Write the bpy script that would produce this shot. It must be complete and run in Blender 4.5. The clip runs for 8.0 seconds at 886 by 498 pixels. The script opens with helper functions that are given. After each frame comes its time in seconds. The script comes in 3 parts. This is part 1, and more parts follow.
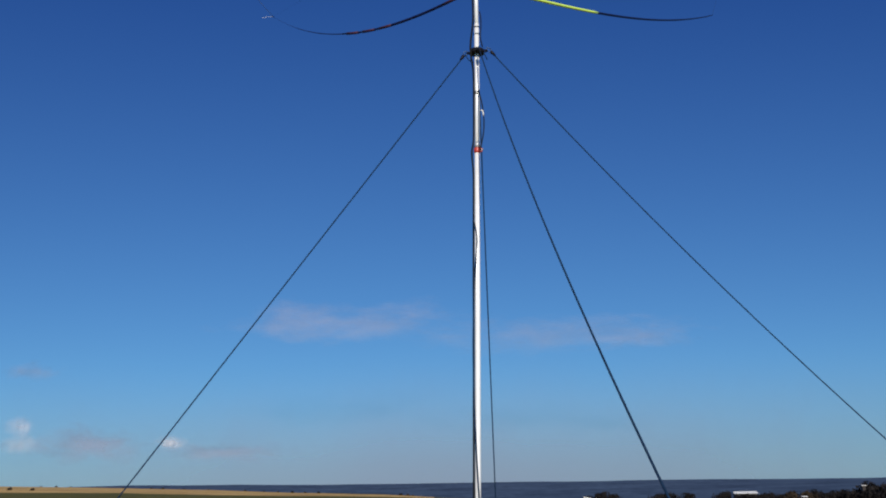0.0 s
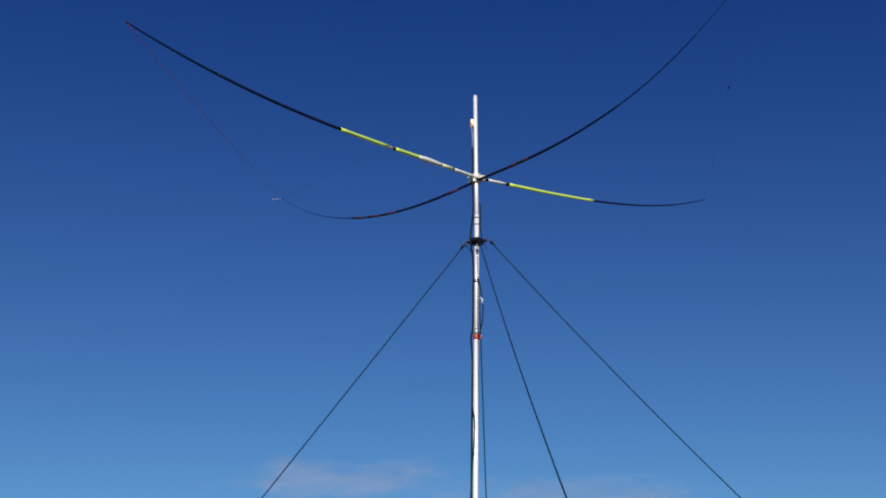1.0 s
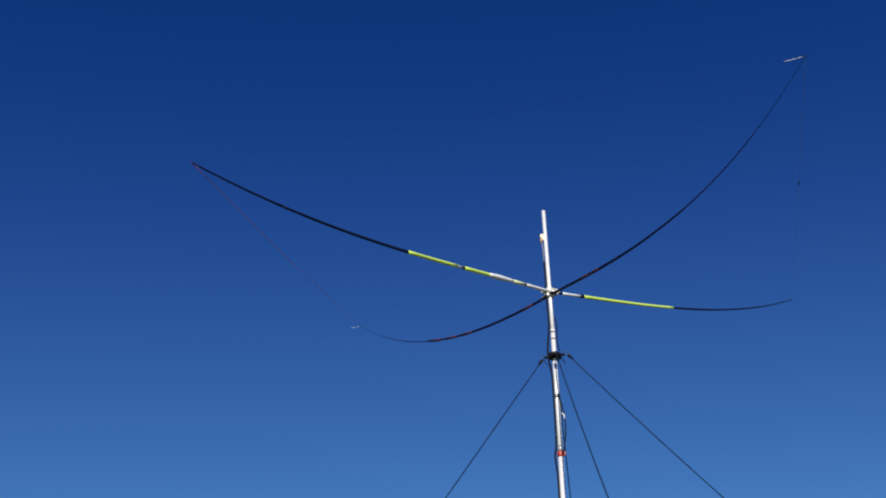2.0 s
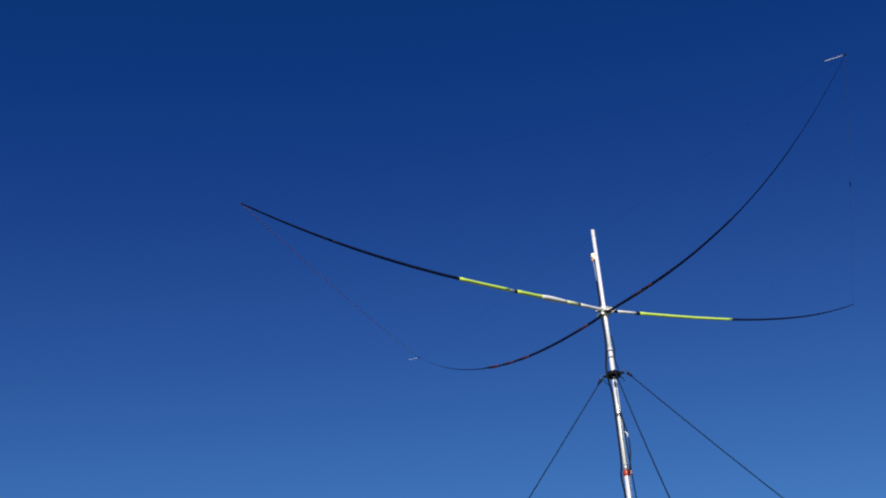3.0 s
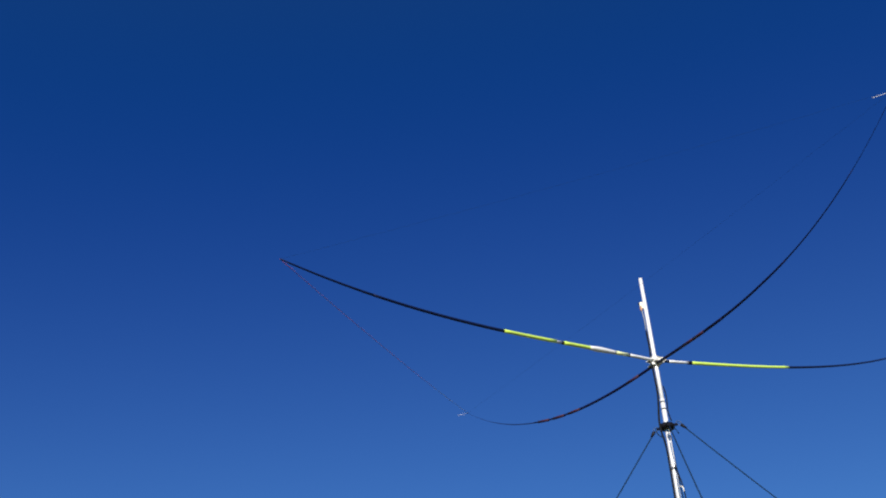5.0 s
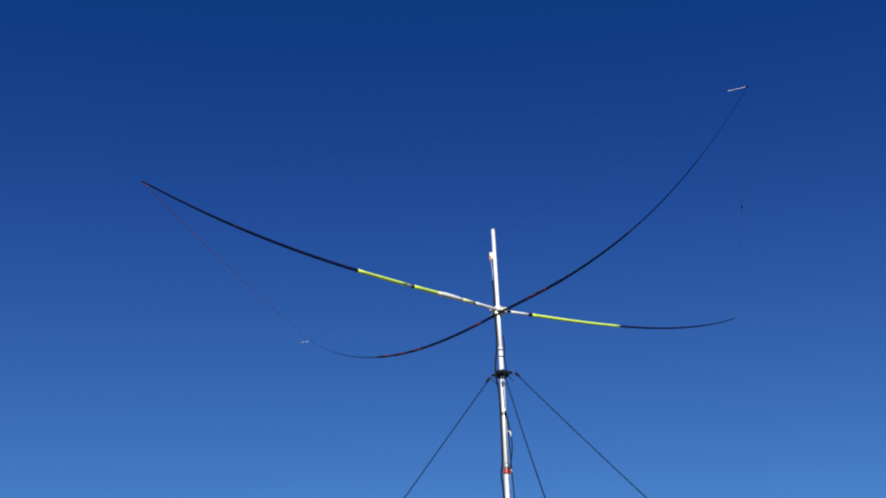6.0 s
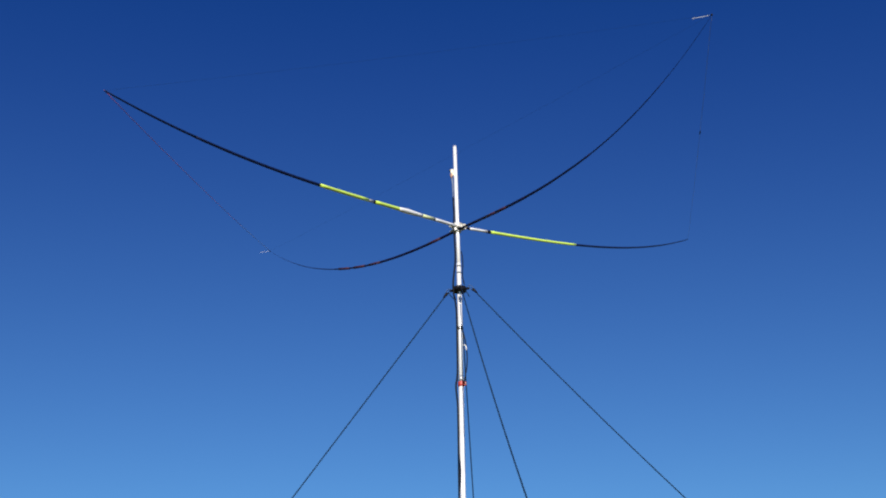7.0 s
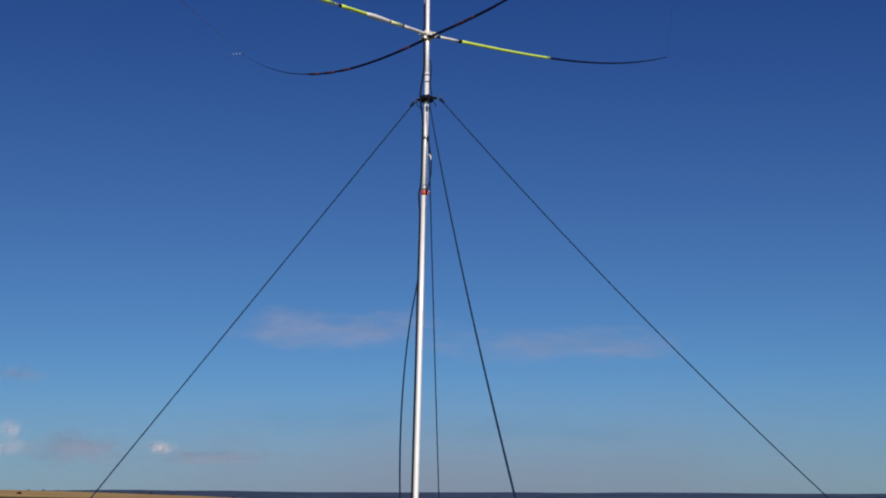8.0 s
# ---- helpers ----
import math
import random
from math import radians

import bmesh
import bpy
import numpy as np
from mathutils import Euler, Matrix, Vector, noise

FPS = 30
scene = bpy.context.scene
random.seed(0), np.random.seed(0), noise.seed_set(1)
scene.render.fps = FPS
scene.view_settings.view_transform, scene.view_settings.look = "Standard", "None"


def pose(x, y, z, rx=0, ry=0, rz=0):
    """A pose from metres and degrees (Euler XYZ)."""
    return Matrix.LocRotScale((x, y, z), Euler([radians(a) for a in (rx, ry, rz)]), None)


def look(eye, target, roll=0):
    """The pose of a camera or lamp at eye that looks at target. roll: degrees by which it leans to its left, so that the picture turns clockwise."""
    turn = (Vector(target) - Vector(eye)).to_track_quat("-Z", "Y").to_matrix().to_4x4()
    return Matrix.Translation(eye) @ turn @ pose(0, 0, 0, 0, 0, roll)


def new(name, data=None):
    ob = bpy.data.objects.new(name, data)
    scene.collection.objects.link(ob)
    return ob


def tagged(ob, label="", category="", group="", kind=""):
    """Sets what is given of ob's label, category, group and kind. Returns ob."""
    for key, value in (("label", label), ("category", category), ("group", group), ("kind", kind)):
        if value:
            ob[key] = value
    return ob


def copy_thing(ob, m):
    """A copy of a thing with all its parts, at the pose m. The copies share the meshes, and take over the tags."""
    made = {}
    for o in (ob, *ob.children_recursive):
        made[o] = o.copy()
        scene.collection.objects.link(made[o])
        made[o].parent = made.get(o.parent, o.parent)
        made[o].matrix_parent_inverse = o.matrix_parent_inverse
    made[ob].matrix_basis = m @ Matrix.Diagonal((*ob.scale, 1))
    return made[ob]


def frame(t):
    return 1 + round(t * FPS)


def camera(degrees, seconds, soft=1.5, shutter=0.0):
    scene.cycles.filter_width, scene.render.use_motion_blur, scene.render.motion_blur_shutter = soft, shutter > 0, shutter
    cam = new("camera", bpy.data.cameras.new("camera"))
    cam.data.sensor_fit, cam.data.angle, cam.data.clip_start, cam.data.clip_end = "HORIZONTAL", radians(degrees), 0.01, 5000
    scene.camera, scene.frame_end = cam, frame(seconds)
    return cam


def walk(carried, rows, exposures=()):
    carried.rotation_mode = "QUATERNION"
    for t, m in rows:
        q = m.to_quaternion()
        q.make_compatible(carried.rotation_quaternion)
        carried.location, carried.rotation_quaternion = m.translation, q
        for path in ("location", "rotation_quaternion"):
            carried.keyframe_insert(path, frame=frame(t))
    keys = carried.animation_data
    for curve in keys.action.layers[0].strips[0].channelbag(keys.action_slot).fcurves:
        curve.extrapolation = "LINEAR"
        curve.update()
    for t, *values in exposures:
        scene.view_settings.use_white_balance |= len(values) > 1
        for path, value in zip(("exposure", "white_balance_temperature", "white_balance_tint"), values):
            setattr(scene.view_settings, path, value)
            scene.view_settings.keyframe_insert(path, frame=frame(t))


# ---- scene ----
# ---------------------------------------------------------------- camera
cam = camera(47.06, 8.0, soft=2.0)
# seconds, eye x, y, z, heading from +Y towards +X, pitch, roll (degrees)
PATH = [
    (0.0, 0.036, -7.833, 1.477, -2.20, 12.83, -1.25),
    (0.2, 0.040, -7.951, 1.534, -2.08, 13.93, -0.62),
    (0.5, 0.065, -8.129, 1.619, -2.48, 17.30, -0.32),
    (0.8, 0.063, -8.129, 1.642, -2.15, 19.56, -0.18),
    (1.0, 0.078, -8.128, 1.658, -2.24, 21.52, -0.57),
    (1.2, 0.112, -8.126, 1.652, -2.93, 23.18, -1.04),
    (1.5, 0.149, -8.121, 1.643, -4.78, 25.51, -0.97),
    (1.7, 0.205, -8.088, 1.630, -6.68, 27.12, -1.16),
    (2.8, 0.223, -8.090, 1.586, -9.01, 29.88, -3.66),
    (3.0, 0.240, -8.091, 1.565, -10.98, 30.54, -4.12),
    (3.2, 0.203, -8.060, 1.563, -13.47, 31.21, -4.31),
    (3.5, 0.147, -8.014, 1.559, -16.61, 32.08, -4.01),
    (3.8, 0.103, -8.001, 1.574, -17.67, 34.13, -4.82),
    (4.0, 0.073, -7.964, 1.581, -17.84, 34.51, -4.83),
    (4.2, 0.026, -7.884, 1.578, -17.58, 35.14, -4.77),
    (5.3, 0.319, -8.097, 1.599, -11.51, 32.72, -3.44),
    (5.5, 0.319, -8.165, 1.602, -9.36, 31.68, -3.23),
    (5.8, 0.272, -8.169, 1.629, -5.75, 29.95, -3.30),
    (6.0, 0.242, -8.173, 1.647, -4.49, 29.05, -2.81),
    (6.2, 0.240, -8.210, 1.651, -3.58, 28.74, -3.20),
    (6.5, 0.239, -8.267, 1.654, -1.50, 27.79, -2.83),
    (6.8, 0.214, -8.213, 1.685, -1.79, 26.40, -2.85),
    (7.0, 0.227, -8.289, 1.650, -2.09, 23.89, -2.30),
    (7.2, 0.299, -8.345, 1.641, -2.34, 21.95, -1.34),
    (7.5, 0.407, -8.429, 1.626, -2.16, 18.26, 0.46),
    (7.8, 0.441, -8.379, 1.612, -1.61, 15.14, -0.59),
    (8.0, 0.463, -8.345, 1.601, -1.85, 13.32, -0.34),
]


def heading(az, el):
    a, e = radians(az), radians(el)
    return Vector((math.sin(a) * math.cos(e), math.cos(a) * math.cos(e), math.sin(e)))


walk(cam, [(t, look((x, y, z), Vector((x, y, z)) + 10 * heading(az, el), roll)) for t, x, y, z, az, el, roll in PATH],
     [(0.0, -0.16, 6500, 10), (0.5, -0.18, 6600, 10), (1.0, -0.19, 6700, 10), (1.5, -0.17, 6500, 10), (3.0, -0.05, 6450, 10), (3.2, -0.05, 6450, 10), (3.5, 0.28, 6450, 10), (4.0, 0.31, 6450, 10),
      (5.5, 0.16, 6500, 10), (6.0, 0.14, 6500, 10), (6.5, 0.1, 6500, 10), (7.0, 0.12, 6550, 10), (7.5, 0.05, 7000, 11), (7.8, 0.15, 6800, 10), (8.0, -0.35, 6800, 15)])

# ---------------------------------------------------------------- light
SUN_AZ, SUN_EL = 171.0, 27.0
world = bpy.data.worlds.new("sky")
scene.world = world
world.use_nodes = True
wn, wl = world.node_tree.nodes, world.node_tree.links
wn.clear()
sky = wn.new("ShaderNodeTexSky")
sky.sky_type = "NISHITA"
sky.sun_disc = False
sky.sun_elevation, sky.sun_rotation = radians(SUN_EL), radians(SUN_AZ)
sky.altitude, sky.air_density, sky.dust_density, sky.ozone_density = 800, 0.9, 0.15, 8.0
background = wn.new("ShaderNodeBackground")
background.inputs["Strength"].default_value = 0.1
wo = wn.new("ShaderNodeOutputWorld")
deepen = wn.new("ShaderNodeGamma")
deepen.inputs["Gamma"].default_value = 0.35
rich = wn.new("ShaderNodeVectorMath")
rich.operation = "MULTIPLY_ADD"
rich.inputs[1].default_value, rich.inputs[2].default_value = (1.675, 3.170, 4.795), (-1.135, -2.873, -4.505)
wl.new(sky.outputs[0], deepen.inputs["Color"])
wl.new(deepen.outputs[0], rich.inputs[0])
# the zenith never falls to black: a soft floor under each colour
squared = wn.new("ShaderNodeVectorMath")
squared.operation = "MULTIPLY"
wl.new(rich.outputs[0], squared.inputs[0])
wl.new(rich.outputs[0], squared.inputs[1])
floored = wn.new("ShaderNodeVectorMath")
floored.operation = "ADD"
floored.inputs[1].default_value = (0.0016, 0.165, 1.72)
wl.new(squared.outputs[0], floored.inputs[0])
steep = wn.new("ShaderNodeGamma")
steep.inputs["Gamma"].default_value = 0.65
balance = wn.new("ShaderNodeVectorMath")
balance.operation = "MULTIPLY_ADD"
balance.inputs[1].default_value, balance.inputs[2].default_value = (1.12, 1.0, 0.71), (0.02, 0.06, -0.06)
wl.new(floored.outputs[0], steep.inputs["Color"])
wl.new(steep.outputs[0], balance.inputs[0])
wl.new(balance.outputs[0], background.inputs["Color"])
wl.new(background.outputs[0], wo.inputs["Surface"])

sun_data = bpy.data.lights.new("sun", "SUN")
sun_data.energy, sun_data.angle, sun_data.color = 5.0, radians(0.5), (1.0, 0.93, 0.82)
sun = new("sun", sun_data)
sun.matrix_world = look(heading(SUN_AZ, SUN_EL) * 60, (0, 0, 0))


# ---------------------------------------------------------------- materials
def material(name, color, rough=0.5, metal=0.0, vary=0.15, scale=20.0, bump=0.1, fine=6.0, second=None, spec=0.5, random_by=0.0):
    """A surface with two scales of variation, in object coordinates (metres)."""
    m = bpy.data.materials.new(name)
    m.use_nodes = True
    n, l = m.node_tree.nodes, m.node_tree.links
    b = n["Principled BSDF"]
    b.inputs["Roughness"].default_value, b.inputs["Metallic"].default_value = rough, metal
    b.inputs["Specular IOR Level"].default_value = spec
    co = n.new("ShaderNodeTexCoord")
    big, small = n.new("ShaderNodeTexNoise"), n.new("ShaderNodeTexNoise")
    big.inputs["Scale"].default_value, small.inputs["Scale"].default_value = scale, scale * fine
    big.inputs["Detail"].default_value = small.inputs["Detail"].default_value = 5
    for t in (big, small):
        l.new(co.outputs["Object"], t.inputs["Vector"])
    add = n.new("ShaderNodeMath")
    add.operation = "MULTIPLY_ADD"
    add.inputs[1].default_value = 0.5
    l.new(small.outputs["Fac"], add.inputs[0])
    half = n.new("ShaderNodeMath")
    half.operation = "MULTIPLY"
    half.inputs[1].default_value = 0.5
    l.new(big.outputs["Fac"], half.inputs[0])
    l.new(half.outputs[0], add.inputs[2])
    ramp = n.new("ShaderNodeValToRGB")
    dark = second or tuple(c * (1 - vary) for c in color)
    light = tuple(min(1, c * (1 + vary * 0.5)) for c in color)
    ramp.color_ramp.elements[0].position, ramp.color_ramp.elements[1].position = 0.35, 0.65
    ramp.color_ramp.elements[0].color, ramp.color_ramp.elements[1].color = (*dark, 1), (*light, 1)
    l.new(add.outputs[0], ramp.inputs["Fac"])
    out = ramp.outputs["Color"]
    if random_by:
        info, hsv, mul = n.new("ShaderNodeObjectInfo"), n.new("ShaderNodeHueSaturation"), n.new("ShaderNodeMath")
        mul.operation = "MULTIPLY_ADD"
        mul.inputs[1].default_value, mul.inputs[2].default_value = random_by, 1 - random_by / 2
        l.new(info.outputs["Random"], mul.inputs[0])
        l.new(mul.outputs[0], hsv.inputs["Value"])
        l.new(out, hsv.inputs["Color"])
        out = hsv.outputs["Color"]
    l.new(out, b.inputs["Base Color"])
    rr = n.new("ShaderNodeMath")
    rr.operation = "MULTIPLY_ADD"
    rr.inputs[1].default_value, rr.inputs[2].default_value = 0.3, max(0.02, rough - 0.15)
    l.new(small.outputs["Fac"], rr.inputs[0])
    l.new(rr.outputs[0], b.inputs["Roughness"])
    if bump:
        bp = n.new("ShaderNodeBump")
        bp.inputs["Strength"].default_value, bp.inputs["Distance"].default_value = bump, 0.25 / (scale * fine)
        l.new(small.outputs["Fac"], bp.inputs["Height"])
        l.new(bp.outputs["Normal"], b.inputs["Normal"])
    return m


def cloud_material(name, stretch, cover, seed, ragged=1.2, tint=(0.62, 0.54, 0.52), depth=1.0):
    """Thin water vapour: a lit white scatterer, full of holes, thinning to nothing at the sheet's rim."""
    m = bpy.data.materials.new(name)
    m.use_nodes = True
    n, l = m.node_tree.nodes, m.node_tree.links
    n.clear()
    co, mp, no = n.new("ShaderNodeTexCoord"), n.new("ShaderNodeMapping"), n.new("ShaderNodeTexNoise")
    mp.inputs["Scale"].default_value, mp.inputs["Location"].default_value = (stretch[0], depth, stretch[1]), (seed, seed, 0)
    no.inputs["Scale"].default_value, no.inputs["Detail"].default_value, no.inputs["Roughness"].default_value = 1.0, 6, 0.58
    l.new(co.outputs["Generated"], mp.inputs["Vector"])
    l.new(mp.outputs[0], no.inputs["Vector"])
    sub, scl, ln = n.new("ShaderNodeVectorMath"), n.new("ShaderNodeVectorMath"), n.new("ShaderNodeVectorMath")
    sub.operation, scl.operation, ln.operation = "SUBTRACT", "MULTIPLY", "LENGTH"
    sub.inputs[1].default_value, scl.inputs[1].default_value = (0.5, 0.5, 0.5), (2, 0, 2)
    l.new(co.outputs["Generated"], sub.inputs[0])
    l.new(sub.outputs[0], scl.inputs[0])
    l.new(scl.outputs[0], ln.inputs[0])
    fray, mask, thick = n.new("ShaderNodeMath"), n.new("ShaderNodeMapRange"), n.new("ShaderNodeMath")
    fray.operation, thick.operation, mask.interpolation_type = "MULTIPLY_ADD", "MULTIPLY", "SMOOTHSTEP"
    fray.inputs[1].default_value = -ragged
    l.new(no.outputs["Fac"], fray.inputs[0])
    l.new(ln.outputs["Value"], fray.inputs[2])
    mask.inputs["From Min"].default_value, mask.inputs["From Max"].default_value = 0.98 - ragged * 0.62, -ragged * 0.62
    l.new(fray.outputs[0], mask.inputs["Value"])
    thick.inputs[1].default_value = cover
    l.new(mask.outputs[0], thick.inputs[0])
    cut = thick
    dif, trl, both, tra, mix, out = (n.new("ShaderNode" + k) for k in ("BsdfDiffuse", "BsdfTranslucent", "AddShader", "BsdfTransparent", "MixShader", "OutputMaterial"))
    dif.inputs["Color"].default_value, trl.inputs["Color"].default_value = (*tint, 1), (*(c * 0.3 for c in tint), 1)
    l.new(dif.outputs[0], both.inputs[0])
    l.new(trl.outputs[0], both.inputs[1])
    l.new(cut.outputs[0], mix.inputs["Fac"])
    l.new(tra.outputs[0], mix.inputs[1])
    l.new(both.outputs[0], mix.inputs[2])
    l.new(mix.outputs[0], out.inputs["Surface"])
    return m


GRASS = material("grass", (0.095, 0.088, 0.022), 0.9, vary=0.5, scale=0.35, fine=30, bump=0.6, second=(0.062, 0.058, 0.015), spec=0.1)
STUBBLE = material("stubble", (0.54, 0.37, 0.15), 0.95, vary=0.35, scale=0.11, fine=9, bump=0.5, second=(0.27, 0.16, 0.065), spec=0.05)
PASTURE = material("pasture", (0.12, 0.11, 0.06), 0.95, vary=0.5, scale=0.02, fine=12, bump=0.2, second=(0.05, 0.06, 0.045), spec=0.05)
# blue of the distance haze is mixed into this woodland colour
HAZED_LAND = material("hazed_woodland", (0.060, 0.092, 0.150), 1.0, vary=0.5, scale=0.006, fine=7, bump=0.0, second=(0.034, 0.054, 0.098), spec=0.0)
ALUMINIUM = material("brushed_aluminium", (0.96, 0.96, 0.95), 0.34, 0.22, vary=0.1, scale=9, fine=14, bump=0.05)
ALUMINIUM_WORN = material("worn_aluminium", (0.55, 0.56, 0.57), 0.45, 0.5, vary=0.25, scale=25, fine=8, bump=0.1)
BLACK_PLASTIC = material("black_plastic", (0.007, 0.007, 0.012), 0.6, vary=0.3, scale=30, bump=0.05, spec=0.2)
BLACK_GLASSFIBRE = material("black_glassfibre", (0.006, 0.013, 0.058), 0.6, vary=0.3, scale=12, bump=0.03, spec=0.15)
DARK_GLASSFIBRE = material("dark_glassfibre", (0.008, 0.010, 0.054), 0.6, vary=0.3, scale=12, bump=0.03, spec=0.15)
LIME = material("lime_yellow_glassfibre", (0.71, 0.95, 0.13), 0.32, vary=0.12, scale=14, bump=0.03)
PALE = material("pale_glassfibre", (0.82, 0.83, 0.83), 0.4, vary=0.12, scale=14, bump=0.03)
RED_TAPE = material("red_tape", (0.042, 0.005, 0.022), 0.7, vary=0.25, scale=40, bump=0.1)
DARK_RED = material("dark_red_thread", (0.05, 0.012, 0.022), 0.8, vary=0.3, scale=60, bump=0.4)
RED_PAINT = material("red_enamel", (0.50, 0.05, 0.03), 0.4, vary=0.2, scale=40, bump=0.08)
ROPE = material("dark_blue_cord", (0.010, 0.030, 0.070), 0.9, vary=0.45, scale=60, fine=8, bump=0.8, spec=0.1)
ANODISED = material("blue_anodised_metal", (0.03, 0.07, 0.17), 0.5, 0.3, vary=0.2, scale=40, bump=0.05)
COAX = material("black_coax_sheath", (0.006, 0.007, 0.010), 0.65, vary=0.3, scale=25, bump=0.04, spec=0.15)
RED_WIRE = material("red_insulated_wire", (0.42, 0.11, 0.24), 0.5, vary=0.2, scale=15, bump=0)
GREY_CORD = material("grey_nylon_cord", (0.30, 0.31, 0.30), 0.7, vary=0.2, scale=40, bump=0.1)
GREY_NYLON = material("pale_grey_nylon", (0.55, 0.57, 0.60), 0.5, vary=0.1, scale=40, bump=0.05)
# lime yellow paled towards white: overexposed sun glare put into the colour
GLARE_LIME = material("glare_lime_glassfibre", (0.84, 0.90, 0.48), 0.35, vary=0.12, scale=14, bump=0.03)
WHITE_TAPE = material("white_tape", (0.90, 0.90, 0.88), 0.4, vary=0.06, scale=30, bump=0.08)
CREAM_PLASTIC = material("cream_plastic", (0.86, 0.80, 0.62), 0.45, vary=0.1, scale=30, bump=0.05)
WHITE_PLASTIC = material("white_plastic", (0.78, 0.77, 0.73), 0.45, vary=0.08, scale=30, bump=0.04)
ORANGE_PLASTIC = material("orange_plastic", (0.50, 0.27, 0.16), 0.5, vary=0.2, scale=40, bump=0.05)
STEEL = material("galvanised_steel", (0.5, 0.5, 0.5), 0.42, 0.85, vary=0.25, scale=30, bump=0.1)
CANVAS = material("white_canvas", (0.80, 0.79, 0.76), 0.8, vary=0.08, scale=4, fine=40, bump=0.2, spec=0.2)
WHITE_PAINT = material("white_painted_metal", (0.78, 0.78, 0.76), 0.5, vary=0.1, scale=1.5, bump=0.05)
DARK_BOARD = material("dark_boarding", (0.035, 0.028, 0.026), 0.85, vary=0.3, scale=2, bump=0.3)
BARK = material("bark", (0.09, 0.07, 0.05), 0.95, vary=0.4, scale=4, bump=0.6)
LEAF = material("dark_foliage", (0.014, 0.012, 0.012), 0.8, vary=0.5, scale=1.2, bump=0.0, spec=0.15, random_by=0.5)
HEATHER = material("brown_scrub", (0.05, 0.036, 0.024), 0.9, vary=0.5, scale=1.2, bump=0.0, spec=0.1, random_by=0.4)


# ---------------------------------------------------------------- helpers for meshes
def tube(bm, points, radii, sides=10, caps=True):
    """A round bar through points; radii one or one a point."""
    pts = [Vector(p) for p in points]
    rad = radii if hasattr(radii, "__len__") else [radii] * len(pts)
    side = None
    loops = []
    for i, p in enumerate(pts):
        along = (pts[min(i + 1, len(pts) - 1)] - pts[max(i - 1, 0)]).normalized()
        if side is None:
            side = along.cross(Vector((0, 0, 1)) if abs(along.z) < 0.9 else Vector((1, 0, 0))).normalized()
        side = (side - along * side.dot(along)).normalized()
        up = along.cross(side)
        loops.append([bm.verts.new(p + rad[i] * (math.cos(a) * side + math.sin(a) * up)) for a in (2 * math.pi * k / sides for k in range(sides))])
    for a, b in zip(loops, loops[1:]):
        for k in range(sides):
            bm.faces.new((a[k], a[(k + 1) % sides], b[(k + 1) % sides], b[k])).smooth = True
    if caps:
        bm.faces.new(list(reversed(loops[0])))
        bm.faces.new(loops[-1])


def block(bm, m, size, bevel=0.0):
    made = bmesh.ops.create_cube(bm, size=1, matrix=m @ Matrix.Diagonal((*size, 1)))
    if bevel:
        edges = list({e for v in made["verts"] for e in v.link_edges})
        bmesh.ops.bevel(bm, geom=edges, offset=bevel, segments=2, affect="EDGES", profile=0.6)


def torus(bm, m, radius, thick, sides=20, ring=8, squash=1.0):
    pts = [m @ Vector((radius * math.cos(2 * math.pi * i / sides), squash * radius * math.sin(2 * math.pi * i / sides), 0)) for i in range(sides)]
    mid = sum(pts, Vector()) / sides
    axis = (m.to_3x3() @ Vector((0, 0, 1))).normalized()
    loops = [[bm.verts.new(p + thick * (math.cos(a) * (p - mid).normalized() + math.sin(a) * axis)) for a in (2 * math.pi * k / ring for k in range(ring))] for p in pts]
    for i in range(sides):
        a, b = loops[i], loops[(i + 1) % sides]
        for k in range(ring):
            bm.faces.new((a[k], b[k], b[(k + 1) % ring], a[(k + 1) % ring])).smooth = True


def mesh_of(name, bm, mat):
    bmesh.ops.recalc_face_normals(bm, faces=bm.faces)
    me = bpy.data.meshes.new(name)
    bm.to_mesh(me)
    bm.free()
    for one in (mat if isinstance(mat, list) else [mat]):
        me.materials.append(one)
    return me


def part(name, bm, mat, parent=None, label=""):
    ob = new(name, mesh_of(name, bm, mat))
    ob.parent = parent
    return tagged(ob, label) if label else ob


def empty(name, at=(0, 0, 0)):
    ob = new(name)
    ob.location = at
    ob.empty_display_size = 0.2
    bpy.context.view_layer.update()
    return ob


def bar(name, points, radii, mat, parent, label="", sides=10):
    bm = bmesh.new()
    tube(bm, points, radii, sides)
    return part(name, bm, mat, parent, label)


# ---------------------------------------------------------------- ground
HERE = Vector((0.1, -8.2, 0))
EDGE_AZ = [-180, -60.48, -25.48, -22.78, -20.08, -17.18, -14.28, -11.28, -8.18, -5.48, 3.92, 17.32, 59.52, 180]
EDGE_NEAR = [0, 1.2, 1.25, 1.10, 0.96, 0.71, 0.45, 0.24, 0.02, -0.21, -1.50, -2.60, -2.0, 0]
EDGE_FIELD = [-4, 2.6, 2.42, 1.98, 1.48, 0.86, 0.23, -0.71, -1.36, -1.97, -6.51, -7.40, -8, -4]
RIDGE_AZ, RIDGE = [-180, -60.48, -18.48, -12.48, -5.48, 4.12, 10.12, 18.52, 59.52, 180], [0, 19, 19, 12, 4, 0, -5, -10, -10, 0]


def smooth(v, a, b):
    s = min(1, max(0, (v - a) / (b - a)))
    return s * s * (3 - 2 * s)


